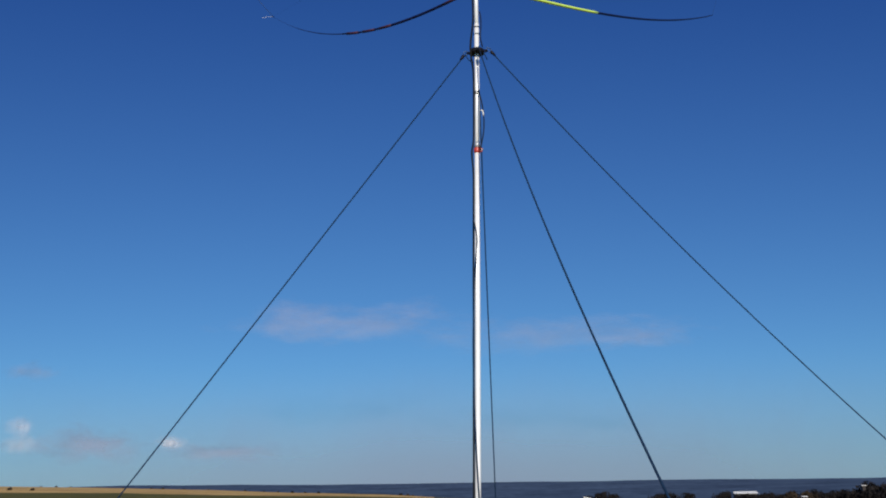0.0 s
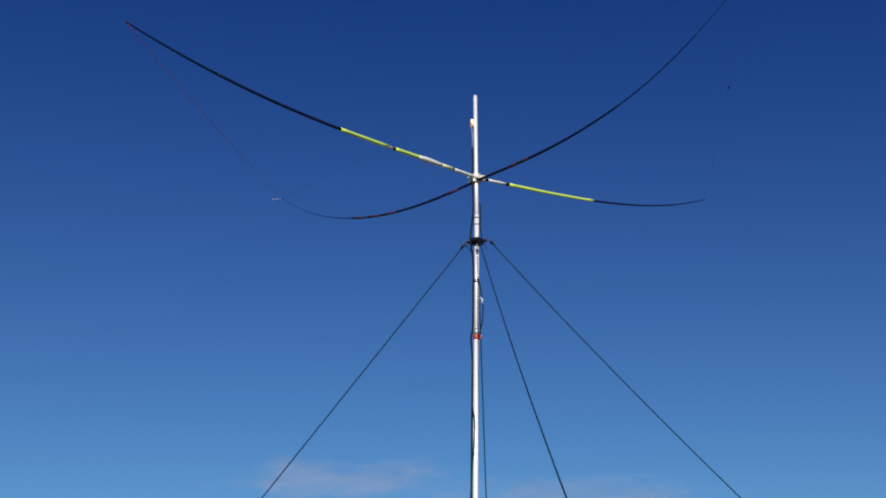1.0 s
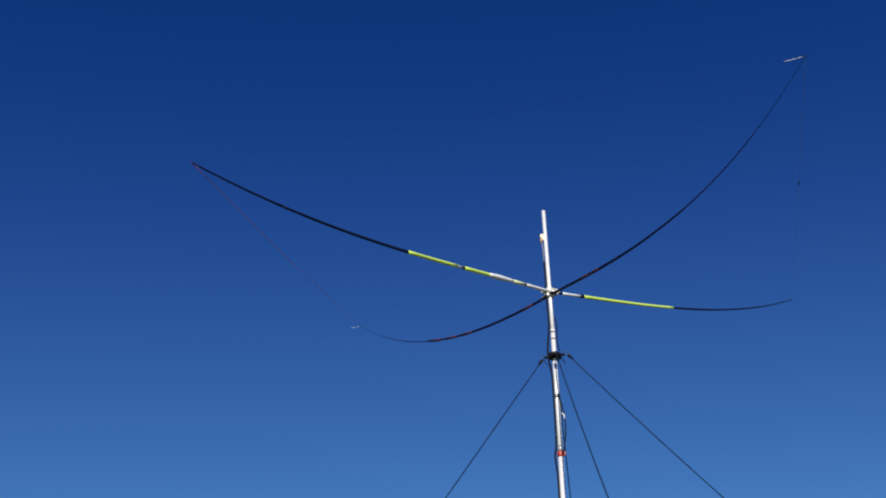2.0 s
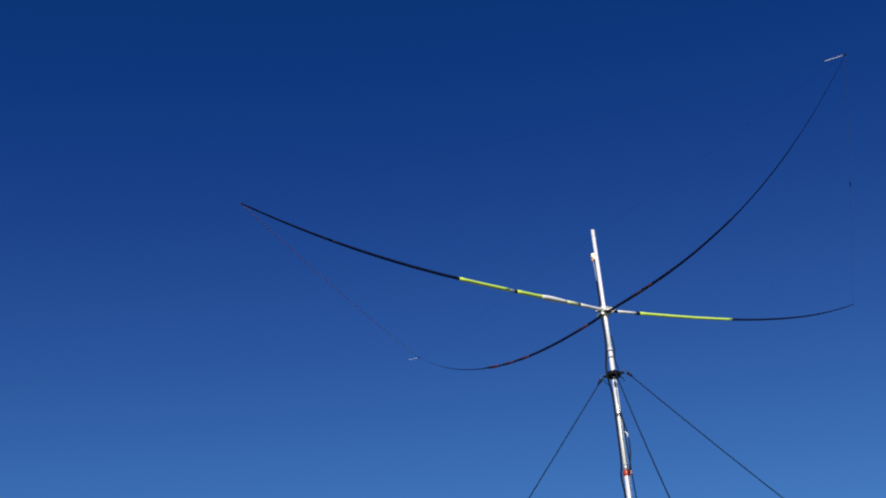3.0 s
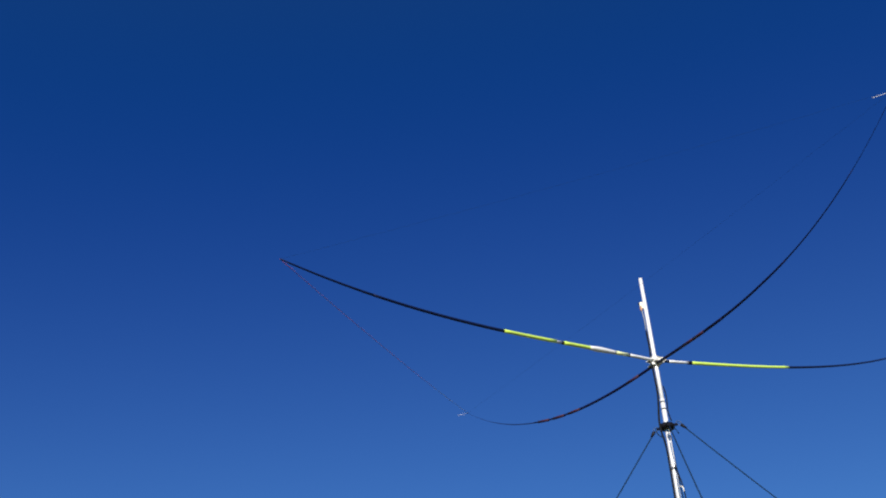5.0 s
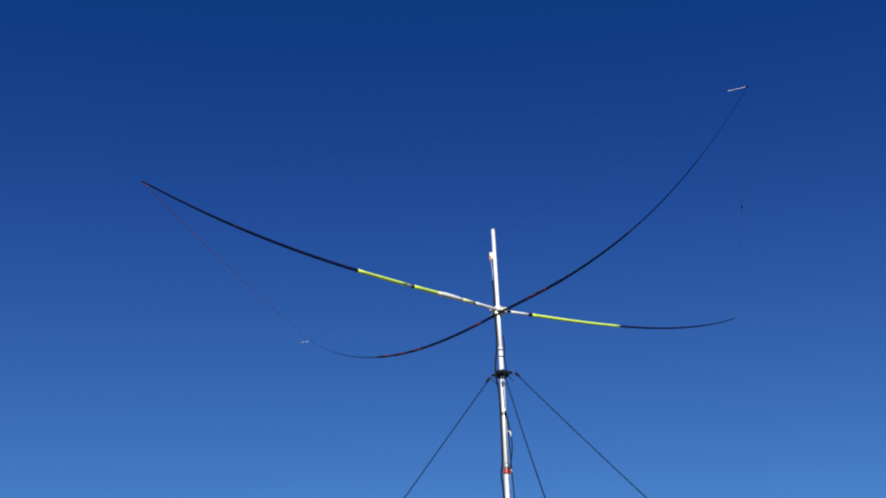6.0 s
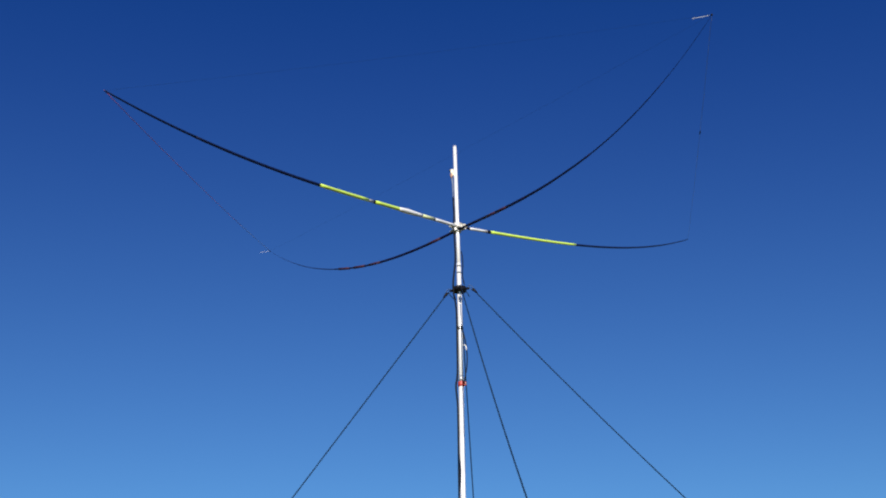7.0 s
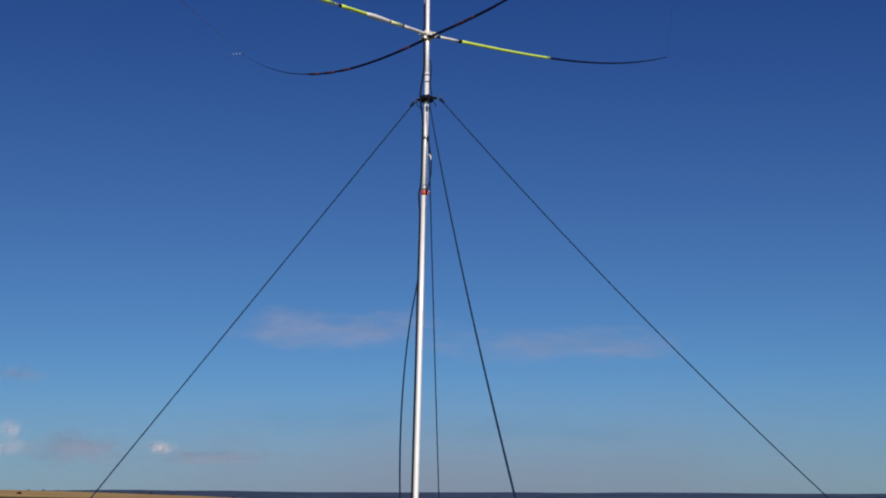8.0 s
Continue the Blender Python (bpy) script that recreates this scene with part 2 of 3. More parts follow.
def ground_height(x, y):
    d = math.hypot(x - HERE.x, y - HERE.y)
    az = math.degrees(math.atan2(x - HERE.x, y - HERE.y))
    z1, z2 = float(np.interp(az, EDGE_AZ, EDGE_NEAR)), float(np.interp(az, EDGE_AZ, EDGE_FIELD))
    z = z1 * smooth(d, 40, 118) + (z2 - z1) * smooth(d, 122, 280)
    if d > 280:
        z += (-70 - z2) * smooth(d, 290, 1100)
        z += float(np.interp(az, RIDGE_AZ, RIDGE)) * smooth(d, 2500, 4000)
        z += 59 * smooth(d, 1700, 4100) + (4 * noise.noise((x / 900, y / 900, 3)) + 3 * noise.noise((x / 260, y / 260, 5))) * smooth(d, 1500, 3600)
        z -= 30 * smooth(d, 4200, 4800)
    return z + 0.04 * noise.noise((x / 3, y / 3, 0)) * smooth(d, 9, 25) + 0.12 * noise.noise((x / 17, y / 17, 1)) * smooth(d, 40, 100)


bm = bmesh.new()
radii = [2, 4, 6, 8, 10, 12, 15, 19, 24, 30, 37, 45, 55, 66, 78, 90, 102, 112, 120, 124, 135, 150, 168, 188, 210, 235, 260, 280, 286, 310, 350, 420, 520, 680, 880, 1150, 1500, 1800, 2100, 2400, 2700, 3000, 3300, 3600, 3850, 4050, 4200, 4400, 4750]
SEGMENTS = 240
mid = bm.verts.new((HERE.x, HERE.y, 0))
rings = []
for r in radii:
    rings.append([bm.verts.new((HERE.x + r * math.sin(a), HERE.y + r * math.cos(a), ground_height(HERE.x + r * math.sin(a), HERE.y + r * math.cos(a))))
                  for a in (2 * math.pi * k / SEGMENTS for k in range(SEGMENTS))])
for k in range(SEGMENTS):
    bm.faces.new((mid, rings[0][(k + 1) % SEGMENTS], rings[0][k]))
for i in range(len(radii) - 1):
    r = radii[i]
    for k in range(SEGMENTS):
        f = bm.faces.new((rings[i][k], rings[i][(k + 1) % SEGMENTS], rings[i + 1][(k + 1) % SEGMENTS], rings[i + 1][k]))
        f.smooth = True
        az = (360 * (k + 0.5) / SEGMENTS + 180) % 360 - 180
        # beyond 520 m the ground takes the woodland colour with painted blue haze
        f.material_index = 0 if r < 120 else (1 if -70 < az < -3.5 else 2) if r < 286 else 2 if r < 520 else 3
ground = part("ground", bm, [GRASS, STUBBLE, PASTURE, HAZED_LAND])
tagged(ground, "open hilltop grass with golden stubble and far woodland painted haze-blue", "ground", kind="structure")

# ---------------------------------------------------------------- mast
LEAN = Vector((0.0104, 0.0333, 1.0))
RING_Z, HUB_Z, TOP_Z, CLAMP_Z, HOOK_Z = 5.0, 5.625, 6.476, 4.112, 4.442


def up(z, dx=0.0, dy=0.0):
    return LEAN * z + Vector((dx - 0.0158 * max(0.0, 5.0 - z), dy, 0))


mast = empty("antenna_mast")
tagged(mast, "slim bare aluminium telescopic mast, guyed and leaning slightly", "mast")
bm = bmesh.new()
block(bm, pose(-0.0725, 0, 0.012), (0.30, 0.30, 0.024), 0.006)
part("base_plate", bm, STEEL, mast, "square galvanised base plate")
bar("base_socket", [up(0.02), up(0.22)], 0.036, STEEL, mast)
bar("lower_tube", [up(0.03), up(1.5), up(3.0), up(CLAMP_Z + 0.03)], 0.0220, ALUMINIUM, mast, sides=24)
bar("middle_tube", [up(CLAMP_Z - 0.3), up(4.62), up(5.25)], 0.0196, ALUMINIUM, mast, sides=24)
bar("upper_tube", [up(5.0), up(5.6), up(TOP_Z)], [0.0174, 0.0172, 0.0168], ALUMINIUM, mast, sides=24)
bar("end_cap", [up(TOP_Z - 0.004), up(TOP_Z + 0.006)], 0.0176, WHITE_PLASTIC, mast, "pale plastic end cap")
bm = bmesh.new()
tube(bm, [up(CLAMP_Z - 0.022), up(CLAMP_Z - 0.016), up(CLAMP_Z + 0.016), up(CLAMP_Z + 0.022)], [0.0245, 0.0280, 0.0280, 0.0245], 24)
block(bm, pose(*up(CLAMP_Z, 0.034, -0.012)), (0.018, 0.018, 0.030), 0.003)
clamp = part("section_clamp", bm, RED_PAINT, mast, "red enamelled clamp collar")
bar("clamp_bolt", [up(CLAMP_Z, 0.028, -0.024), up(CLAMP_Z, 0.052, -0.024)], 0.005, STEEL, clamp)
bar("clamp_neck", [up(CLAMP_Z + 0.024), up(CLAMP_Z + 0.075)], [0.0235, 0.0212], ALUMINIUM_WORN, mast, "dull slotted tube end", 24)
for z, h in ((4.62, 0.028), (5.22, 0.010), (5.155, 0.010)):
    bar("joint_band" if h > 0.02 else "cable_tie", [up(z - h / 2), up(z + h / 2)], 0.0206 if z < 5.26 else 0.0184, STEEL if h > 0.02 else COAX, mast, "dull grey joint band" if h > 0.02 else "thin black cable tie", 20)

# guy ring with four eyes
GUYS = [(186.9, 3.69, 0.000, 0.0), (5.2, 4.93, 0.200, 0.035), (-81.7, 6.39, 0.280, 0.0), (86.8, 2.03, 0.173, 0.0)]
bm = bmesh.new()
tube(bm, [up(RING_Z - 0.03), up(RING_Z - 0.022), up(RING_Z + 0.012), up(RING_Z + 0.02)], [0.045, 0.064, 0.058, 0.026], 24)
for az, dist, sag, lift in GUYS:
    d = Vector((math.cos(radians(az)), math.sin(radians(az)), 0))
    torus(bm, pose(*(up(RING_Z - 0.018 + lift * 0.6) + 0.070 * d), 0, 0, az), 0.017, 0.006, 14, 6)
part("guy_ring", bm, BLACK_PLASTIC, mast, "black plastic guying collar")

# hook and slack loop of cable beside the mast
bm = bmesh.new()
tube(bm, [up(HOOK_Z + 0.016, 0.020, -0.02), up(HOOK_Z + 0.014, 0.040, -0.028), up(HOOK_Z - 0.004, 0.049, -0.03), up(HOOK_Z - 0.036, 0.051, -0.03)], [0.004, 0.0048, 0.0058, 0.0052], 8)
part("cable_hook", bm, WHITE_PLASTIC, mast, "small white plastic hook")

# feed point near the top: a small cream box, its brown socket and a thin lead
FEED_Z = HUB_Z + 0.555
bm = bmesh.new()
block(bm, pose(*up(FEED_Z + 0.020, -0.032, -0.012), 0, 6, 0), (0.030, 0.032, 0.044), 0.008)
block(bm, pose(*up(FEED_Z - 0.006, -0.024, -0.014)), (0.016, 0.02, 0.03), 0.004)
feed = part("feed_box", bm, CREAM_PLASTIC, mast, "little cream plastic feed box")
bm = bmesh.new()
tube(bm, [up(FEED_Z + 0.002, -0.038, -0.012), up(FEED_Z - 0.006, -0.039, -0.012), up(FEED_Z - 0.036, -0.040, -0.012), up(FEED_Z - 0.046, -0.038, -0.012)], [0.007, 0.012, 0.011, 0.006], 12)
part("feed_socket", bm, ORANGE_PLASTIC, feed, "dull brown socket")
bm = bmesh.new()
block(bm, pose(*up(FEED_Z + 0.034, -0.050, -0.012), 0, 30, 0), (0.014, 0.014, 0.018), 0.004)
part("terminal", bm, BLACK_PLASTIC, feed, "black terminal nut")
bar("feed_lead", [up(FEED_Z - 0.04, -0.036, -0.012), up(FEED_Z - 0.14, -0.029, -0.010), up(FEED_Z - 0.27, -0.030, -0.010)], 0.0042, GREY_CORD, mast, "thin grey lead from the feed box")

# spreaders: azimuth, slope, bend, upsweep, tip
ARMS = {"a": (242.1, -0.206, -0.0224, 0.0074, 4.09), "b": (51.0, 0.199, -0.0012, 0.0044, 4.56), "c": (135.7, -0.042, 0.0459, 0.0176, 3.10), "d": (-60.6, -0.215, -0.0169, 0.0205, 3.54)}

# hub that clamps the four spreaders
bm = bmesh.new()
block(bm, Matrix.Translation(up(HUB_Z - 0.012)) @ pose(0, 0, 0, 0, 0, 48), (0.15, 0.075, 0.012), 0.003)
block(bm, Matrix.Translation(up(HUB_Z - 0.030)) @ pose(0, 0, 0, 0, 0, -55), (0.15, 0.075, 0.012), 0.003)
tube(bm, [up(HUB_Z - 0.06), up(HUB_Z + 0.03)], 0.033, 20)
part("hub_plate", bm, WHITE_PLASTIC, mast, "pale aluminium crossed hub plate")
bm = bmesh.new()
block(bm, pose(*up(HUB_Z - 0.034, 0, -0.006), 0, 0, 8), (0.066, 0.070, 0.040), 0.006)
part("mast_clamp", bm, WHITE_TAPE, mast, "white clamp block under the spreaders")
d = Vector((math.cos(radians(ARMS["b"][0])), math.sin(radians(ARMS["b"][0])), 0))
bm = bmesh.new()
block(bm, Matrix.Translation(up(HUB_Z + 0.030) + 0.075 * d) @ pose(0, 0, 0, 0, -11, ARMS["b"][0]), (0.10, 0.040, 0.034), 0.008)
part("rod_saddle", bm, CREAM_PLASTIC, mast, "cream plastic saddle holding a rod")
for az in (48, 130):
    for s in (-1, 1):
        d = Vector((math.cos(radians(az)), math.sin(radians(az)), 0))
        bm = bmesh.new()
        torus(bm, Matrix.Translation(up(HUB_Z - 0.005) + 0.055 * s * d) @ d.to_track_quat("Z", "Y").to_matrix().to_4x4(), 0.019, 0.004, 16, 6)
        part("u_bolt", bm, STEEL, mast)

# ---------------------------------------------------------------- spreaders

def arm_point(key, r):
    az, slope, bend, sweep, tip = ARMS[key]
    base = up(HUB_Z - (0.035 * max(0.0, 1 - r / 1.8) if key in "cd" else 0.0))
    return base + Vector((r * math.cos(radians(az)), r * math.sin(radians(az)), slope * r + bend * r * r + sweep * r ** 3))


def arm_bar(name, key, r0, r1, rad0, rad1, mat, parent, label="", drop=0.0):
    n = max(2, int((r1 - r0) / 0.08) + 1)
    rs = [r0 + (r1 - r0) * i / (n - 1) for i in range(n)]
    return bar(name, [arm_point(key, r) - Vector((0, 0, drop)) for r in rs], [rad0 + (rad1 - rad0) * i / (n - 1) for i in range(n)], mat, parent, label, 12)


def bright_spreader(key, yellow_end, joint=0.0):
    tip = ARMS[key][4]
    rod = empty("spreader_rod", arm_point(key, 0.03))
    tagged(rod, "glassfibre fishing-pole spreader, lime yellow with black whip end", "antenna spreader", "spreaders of the beam")
    whip = [("whip", yellow_end - 0.01, tip * 0.82, 0.0120, 0.0090, BLACK_GLASSFIBRE, "black tapering whip"),
            ("tip_section", tip * 0.82 - 0.01, tip, 0.0085, 0.0050, BLACK_GLASSFIBRE, "thin black tip")]
    if key == "a":
        pieces = [("inner_tube", 0.03, 0.42, 0.0140, 0.0140, PALE, "pale grey inner tube"),
                  ("joint_sleeve", 0.415, 0.435, 0.0155, 0.0155, BLACK_PLASTIC, "dark joint sleeve"),
                  # same yellow tube as further out, its glare painted in
                  ("glare_tube", 0.43, 0.63, 0.0155, 0.0155, GLARE_LIME, "lime yellow tube painted pale with sun glare"),
                  ("middle_tube", 0.62, joint, 0.0152, 0.015, LIME, "lime yellow tube"),
                  ("joint_sleeve", joint - 0.03, joint + 0.030, 0.0135, 0.0130, BLACK_PLASTIC, "dark joint sleeve"),
                  ("joint_ferrule", joint + 0.028, joint + 0.105, 0.0120, 0.0120, ALUMINIUM_WORN, "dull worn ferrule"),
                  ("outer_tube", joint + 0.10, yellow_end, 0.0145, 0.0132, LIME, "lime yellow tube")]
    else:
        pieces = [("inner_tube", 0.17, 0.44, 0.0125, 0.0125, PALE, "pale grey inner tube"),
                  ("joint_sleeve", 0.43, 0.48, 0.0162, 0.0162, BLACK_PLASTIC, "dark joint sleeve"),
                  ("middle_tube", 0.475, yellow_end, 0.0155, 0.0130, LIME, "lime yellow tube"),
                  ("root_tube", 0.03, 0.17, 0.0125, 0.0125, BLACK_GLASSFIBRE, "black rod root")]
    pieces += whip
    made = [arm_bar(name, key, r0, r1, a, b, mat, None, label) for name, r0, r1, a, b, mat, label in pieces]
    if key == "a":
        # white tape; its thin inner stretch also stands in for glare on the tube
        rs = [0.625 + 0.041 * i for i in range(10)]
        made.append(bar("tape_wrap", [arm_point(key, r) for r in rs], [0.0157 + 0.0062 * math.sin(math.pi * (i / 9) ** 1.5) for i in range(10)], WHITE_TAPE, None, "white tape wrapped round the tube", 14))
    for ob in made:
        ob.parent, ob.matrix_parent_inverse = rod, rod.matrix_world.inverted()
    return rod


def dark_spreader(key, marks):
    tip = ARMS[key][4]
    rod = empty("spreader_rod", arm_point(key, 0.03))
    tagged(rod, "dark glassfibre fishing-pole spreader with red tape bands", "antenna spreader", "spreaders of the beam")
    pieces = [("inner_tube", 0.03, 1.2, 0.0125, 0.0115, DARK_GLASSFIBRE, ""), ("outer_tube", 1.19, tip * 0.6, 0.0105, 0.0070, DARK_GLASSFIBRE, ""),
              ("whip", tip * 0.6 - 0.01, tip * 0.85, 0.0054, 0.0030, DARK_GLASSFIBRE, "thin dark whip"), ("tip_section", tip * 0.85 - 0.01, tip, 0.0022, 0.0012, DARK_GLASSFIBRE, "hair-thin tip")]
    pieces += [("tape_mark", m - 0.09, m + 0.09, 0.0128, 0.0126, RED_TAPE, "band of red tape") for m in marks]
    for name, r0, r1, a, b, mat, label in pieces:
        ob = arm_bar(name, key, r0, r1, a, b, mat, None, label)
        ob.parent, ob.matrix_parent_inverse = rod, rod.matrix_world.inverted()
    return rod


bright_spreader("a", 2.069, 1.344)
bright_spreader("b", 1.939)
dark_spreader("c", (0.32, 1.20, 1.45, 1.70))
dark_spreader("d", (0.62, 0.80))


def strung(points, label, category, name, rad, mat, group=""):
    ob = bar(name, points, rad, mat, None, "", 6)
    tagged(ob, label, category, group)
    return ob


def chord(p, q, a, b, sag, n=14):
    s = [a + (b - a) * i / (n - 1) for i in range(n)]
    return [Vector(p).lerp(Vector(q), u) - Vector((0, 0, 4 * sag * u * (1 - u))) for u in s]


tips = {k: arm_point(k, ARMS[k][4]) for k in ARMS}
strung(chord(tips["a"], tips["c"], 0, 0.70, 0.03), "thin red insulated antenna wire strung between spreader tips", "antenna wire", "antenna_wire", 0.0021, RED_WIRE)
strung(chord(tips["a"], tips["c"], 0.70, 1, 0.03), "thin pale nylon cord tying a wire end to a spreader tip", "cord", "insulating_cord", 0.0017, GREY_CORD)
strung(chord(tips["d"], tips["b"], 0, 0.6, 0.03), "thin weathered antenna wire strung between spreader tips", "antenna wire", "antenna_wire", 0.0010, GREY_CORD)
strung(chord(tips["d"], tips["b"], 0.6, 1, 0.03), "thin pale nylon cord tying a wire end to a spreader tip", "cord", "insulating_cord", 0.0009, GREY_CORD)
strung(chord(tips["a"], tips["d"], 0, 1, 0.02), "hair-thin dark perimeter cord tying two spreader tips together", "cord", "perimeter_cord", 0.0004, ROPE, "perimeter cords")
strung(chord(tips["c"], tips["d"], 0, 1, 0.02), "hair-thin dark perimeter cord tying two spreader tips together", "cord", "perimeter_cord", 0.0004, ROPE, "perimeter cords")


def insulator(tip, way, size, label):
    """A slim pale strain insulator tied to a rod's tip, with the dark knot of its lashing."""
    top = empty("wire_insulator", tip)
    tagged(top, label, "insulator", "strain insulators")
    w = Vector(way).normalized()
    side = w.cross(Vector((0, 0, 1))).normalized()
    bm = bmesh.new()
    tube(bm, [w * size * 0.10, w * size * 0.16, w * size * 0.45 + side * 0.002, w * size * 0.92, w * size], [0.0010, 0.0022, 0.0018, 0.0022, 0.0010], 8)
    part("body", bm, GREY_NYLON, top)
    bm = bmesh.new()
    bmesh.ops.create_icosphere(bm, subdivisions=2, radius=0.0062, matrix=Matrix.Diagonal((1.0, 1.0, 1.5, 1.0)))
    part("lashing", bm, BLACK_PLASTIC, top, "black lashing knot")


insulator(tips["d"], (-1.0, 0.1, -0.10), 0.13, "short pale plastic insulator lashed to a spreader tip")
insulator(tips["c"], (-1.0, 0.0, -0.08), 0.12, "short pale plastic insulator lashed to a spreader tip")
splice = chord(tips["d"], tips["b"], 0.335, 0.35, 0.03, 4)
strung(splice, "small dark splice on a hanging antenna wire", "splice", "wire_splice", [0.003, 0.0055, 0.0055, 0.003], BLACK_PLASTIC)

# ---------------------------------------------------------------- guys
def guy(az, dist, sag, lift, tensioner):
    d = Vector((math.cos(radians(az)), math.sin(radians(az)), 0))
    top = up(RING_Z - 0.008 + lift) + 0.088 * d
    foot = d * dist
    foot.z = ground_height(foot.x, foot.y) + 0.06
    rope = empty("guy_rope", foot)
    tagged(rope, "dark braided guy rope from mast collar to ground stake", "guy rope", "guys of the mast")
    inv = Matrix.Translation(-foot)
    start = top.lerp(foot, 0.013) + Vector((0, 0, -0.005))

    def under(name, ob_points, rad, mat, label, sides=8):
        ob = bar(name, ob_points, rad, mat, None, label, sides)
        ob.parent, ob.matrix_parent_inverse = rope, inv
    under("cord", chord(start, foot, 0, 1, sag, 24), 0.0052, ROPE, "")
    bm = bmesh.new()
    along = (foot - top).normalized()
    turn = along.to_track_quat("X", "Z").to_matrix().to_4x4()
    torus(bm, Matrix.Translation(top + along * 0.02) @ turn @ pose(0, 0, 0, 90), 0.026, 0.0045, 18, 6, 0.55)
    ob = part("carabiner", bm, ANODISED, None, "small blue anodised carabiner")
    ob.parent, ob.matrix_parent_inverse = rope, inv
    bm = bmesh.new()
    tube(bm, [top + along * 0.038, top + along * 0.046, top + along * 0.072, top + along * 0.098], [0.008, 0.014, 0.012, 0.006], 8)
    ob = part("rope_end", bm, BLACK_PLASTIC, None, "black taped knot at the rope end")
    ob.parent, ob.matrix_parent_inverse = rope, inv
    if tensioner:
        p = top.lerp(foot, tensioner) - Vector((0, 0, 4 * sag * tensioner * (1 - tensioner)))
        under("whipping", [p - along * 0.09, p + along * 0.09], 0.0064, DARK_RED, "dark red whipping on the rope", 10)
    stake = empty("ground_stake", (foot.x, foot.y, foot.z - 0.06))
    tagged(stake, "galvanised steel stake hammered into the grass", "stake", "stakes of the guys")
    a = bar("shaft", [d * -0.16 + Vector((0, 0, -0.25)), d * 0.02 + Vector((0, 0, 0.09))], 0.009, STEEL, stake)
    bm = bmesh.new()
    torus(bm, pose(*(d * 0.012 + Vector((0, 0, 0.06))), 90, 0, az), 0.018, 0.005, 12, 6)
    part("eye", bm, STEEL, stake)


for az, dist, sag, lift in GUYS:
    guy(az, dist, sag, lift, 0.728 if -90 < az < -10 else 0)

# short loose ends under the collar
for pts in ([(-0.10, -0.02, -0.03), (-0.085, -0.03, -0.07), (-0.06, -0.03, -0.10), (-0.03, -0.03, -0.11)], [(0.05, -0.02, -0.02), (0.07, -0.03, -0.06), (0.085, -0.02, -0.09)]):
    strung([up(RING_Z) + Vector(p) for p in pts], "short loose cord end hanging under the guying collar", "cord", "loose_cord", 0.004, ROPE)

# ---------------------------------------------------------------- coaxial cable down the mast, and a slack cord
run = [up(HUB_Z + 0.30, -0.029, -0.010), up(HUB_Z + 0.22, -0.029, -0.010), up(5.75, -0.027, -0.008), up(5.6, -0.032, -0.008), up(5.3, -0.028, -0.010), up(5.06, -0.052, -0.05),
       up(4.95, -0.052, -0.05), up(4.80, -0.031, -0.016), up(4.5, -0.028, -0.012), up(4.2, -0.030, -0.016), up(4.09, -0.044, -0.016), up(3.9, -0.031, -0.012), up(3.5, -0.031, -0.012), up(3.0, -0.032, -0.010),
       up(2.5, -0.031, -0.012), up(2.0, -0.032, -0.010), up(1.5, -0.031, -0.012), up(1.0, -0.033, -0.014), up(0.5, -0.040, -0.02),
       up(0.25, -0.05, -0.06), up(0.05, -0.10, -0.14), Vector((-0.27, -0.3, 0.012)), Vector((-0.57, -0.8, 0.012)), Vector((-0.97, -1.8, 0.012))]
loop = [up(4.64, 0.010, -0.030), up(4.56, 0.030, -0.026), up(4.46, 0.048, -0.026), up(4.36, 0.056, -0.024), up(4.26, 0.052, -0.024), up(4.17, 0.036, -0.026), up(4.11, 0.026, -0.034)]
tail = [up(5.36, 0.026, -0.018), up(5.30, 0.036, -0.020), up(5.22, 0.037, -0.020), up(5.12, 0.030, -0.020), up(5.02, 0.045, -0.05)]
slack = [up(3.50, -0.026, -0.024), Vector((0.008, -0.513, 3.20)), Vector((-0.015, -1.024, 2.80)), Vector((-0.029, -1.414, 2.40)), Vector((-0.033, -1.683, 2.00)), Vector((-0.026, -1.831, 1.60)),
         Vector((-0.011, -1.859, 1.20)), Vector((0.015, -1.765, 0.80)), Vector((0.061, -1.478, 0.30)), Vector((0.102, -1.40, 0.05)), Vector((0.162, -1.42, 0.012)), Vector((0.462, -1.75, 0.012))]


def spline(pts, steps=4):
    p = [Vector(q) for q in pts]
    p = [2 * p[0] - p[1]] + p + [2 * p[-1] - p[-2]]
    out = []
    for i in range(1, len(p) - 2):
        for s in range(steps):
            t = s / steps
            out.append(0.5 * (2 * p[i] + (p[i + 1] - p[i - 1]) * t + (2 * p[i - 1] - 5 * p[i] + 4 * p[i + 1] - p[i + 2]) * t * t + (3 * p[i] - p[i - 1] - 3 * p[i + 1] + p[i + 2]) * t ** 3))
    return out + [p[-2]]


cable = strung(spline(run), "black coaxial feed cable tied down the side of the mast", "coaxial cable", "coaxial_cable", 0.0092, COAX)
strung(spline(loop), "short black cable loop bowed beside the mast clamp", "cable", "cable_loop", 0.0058, COAX)
strung(spline(tail), "short black cable tail tied above the guying collar", "cable", "cable_tail", 0.0055, COAX)
strung(spline(slack), "dark slack cord hanging from the mast to the grass", "cord", "hanging_cord", 0.0055, ROPE)


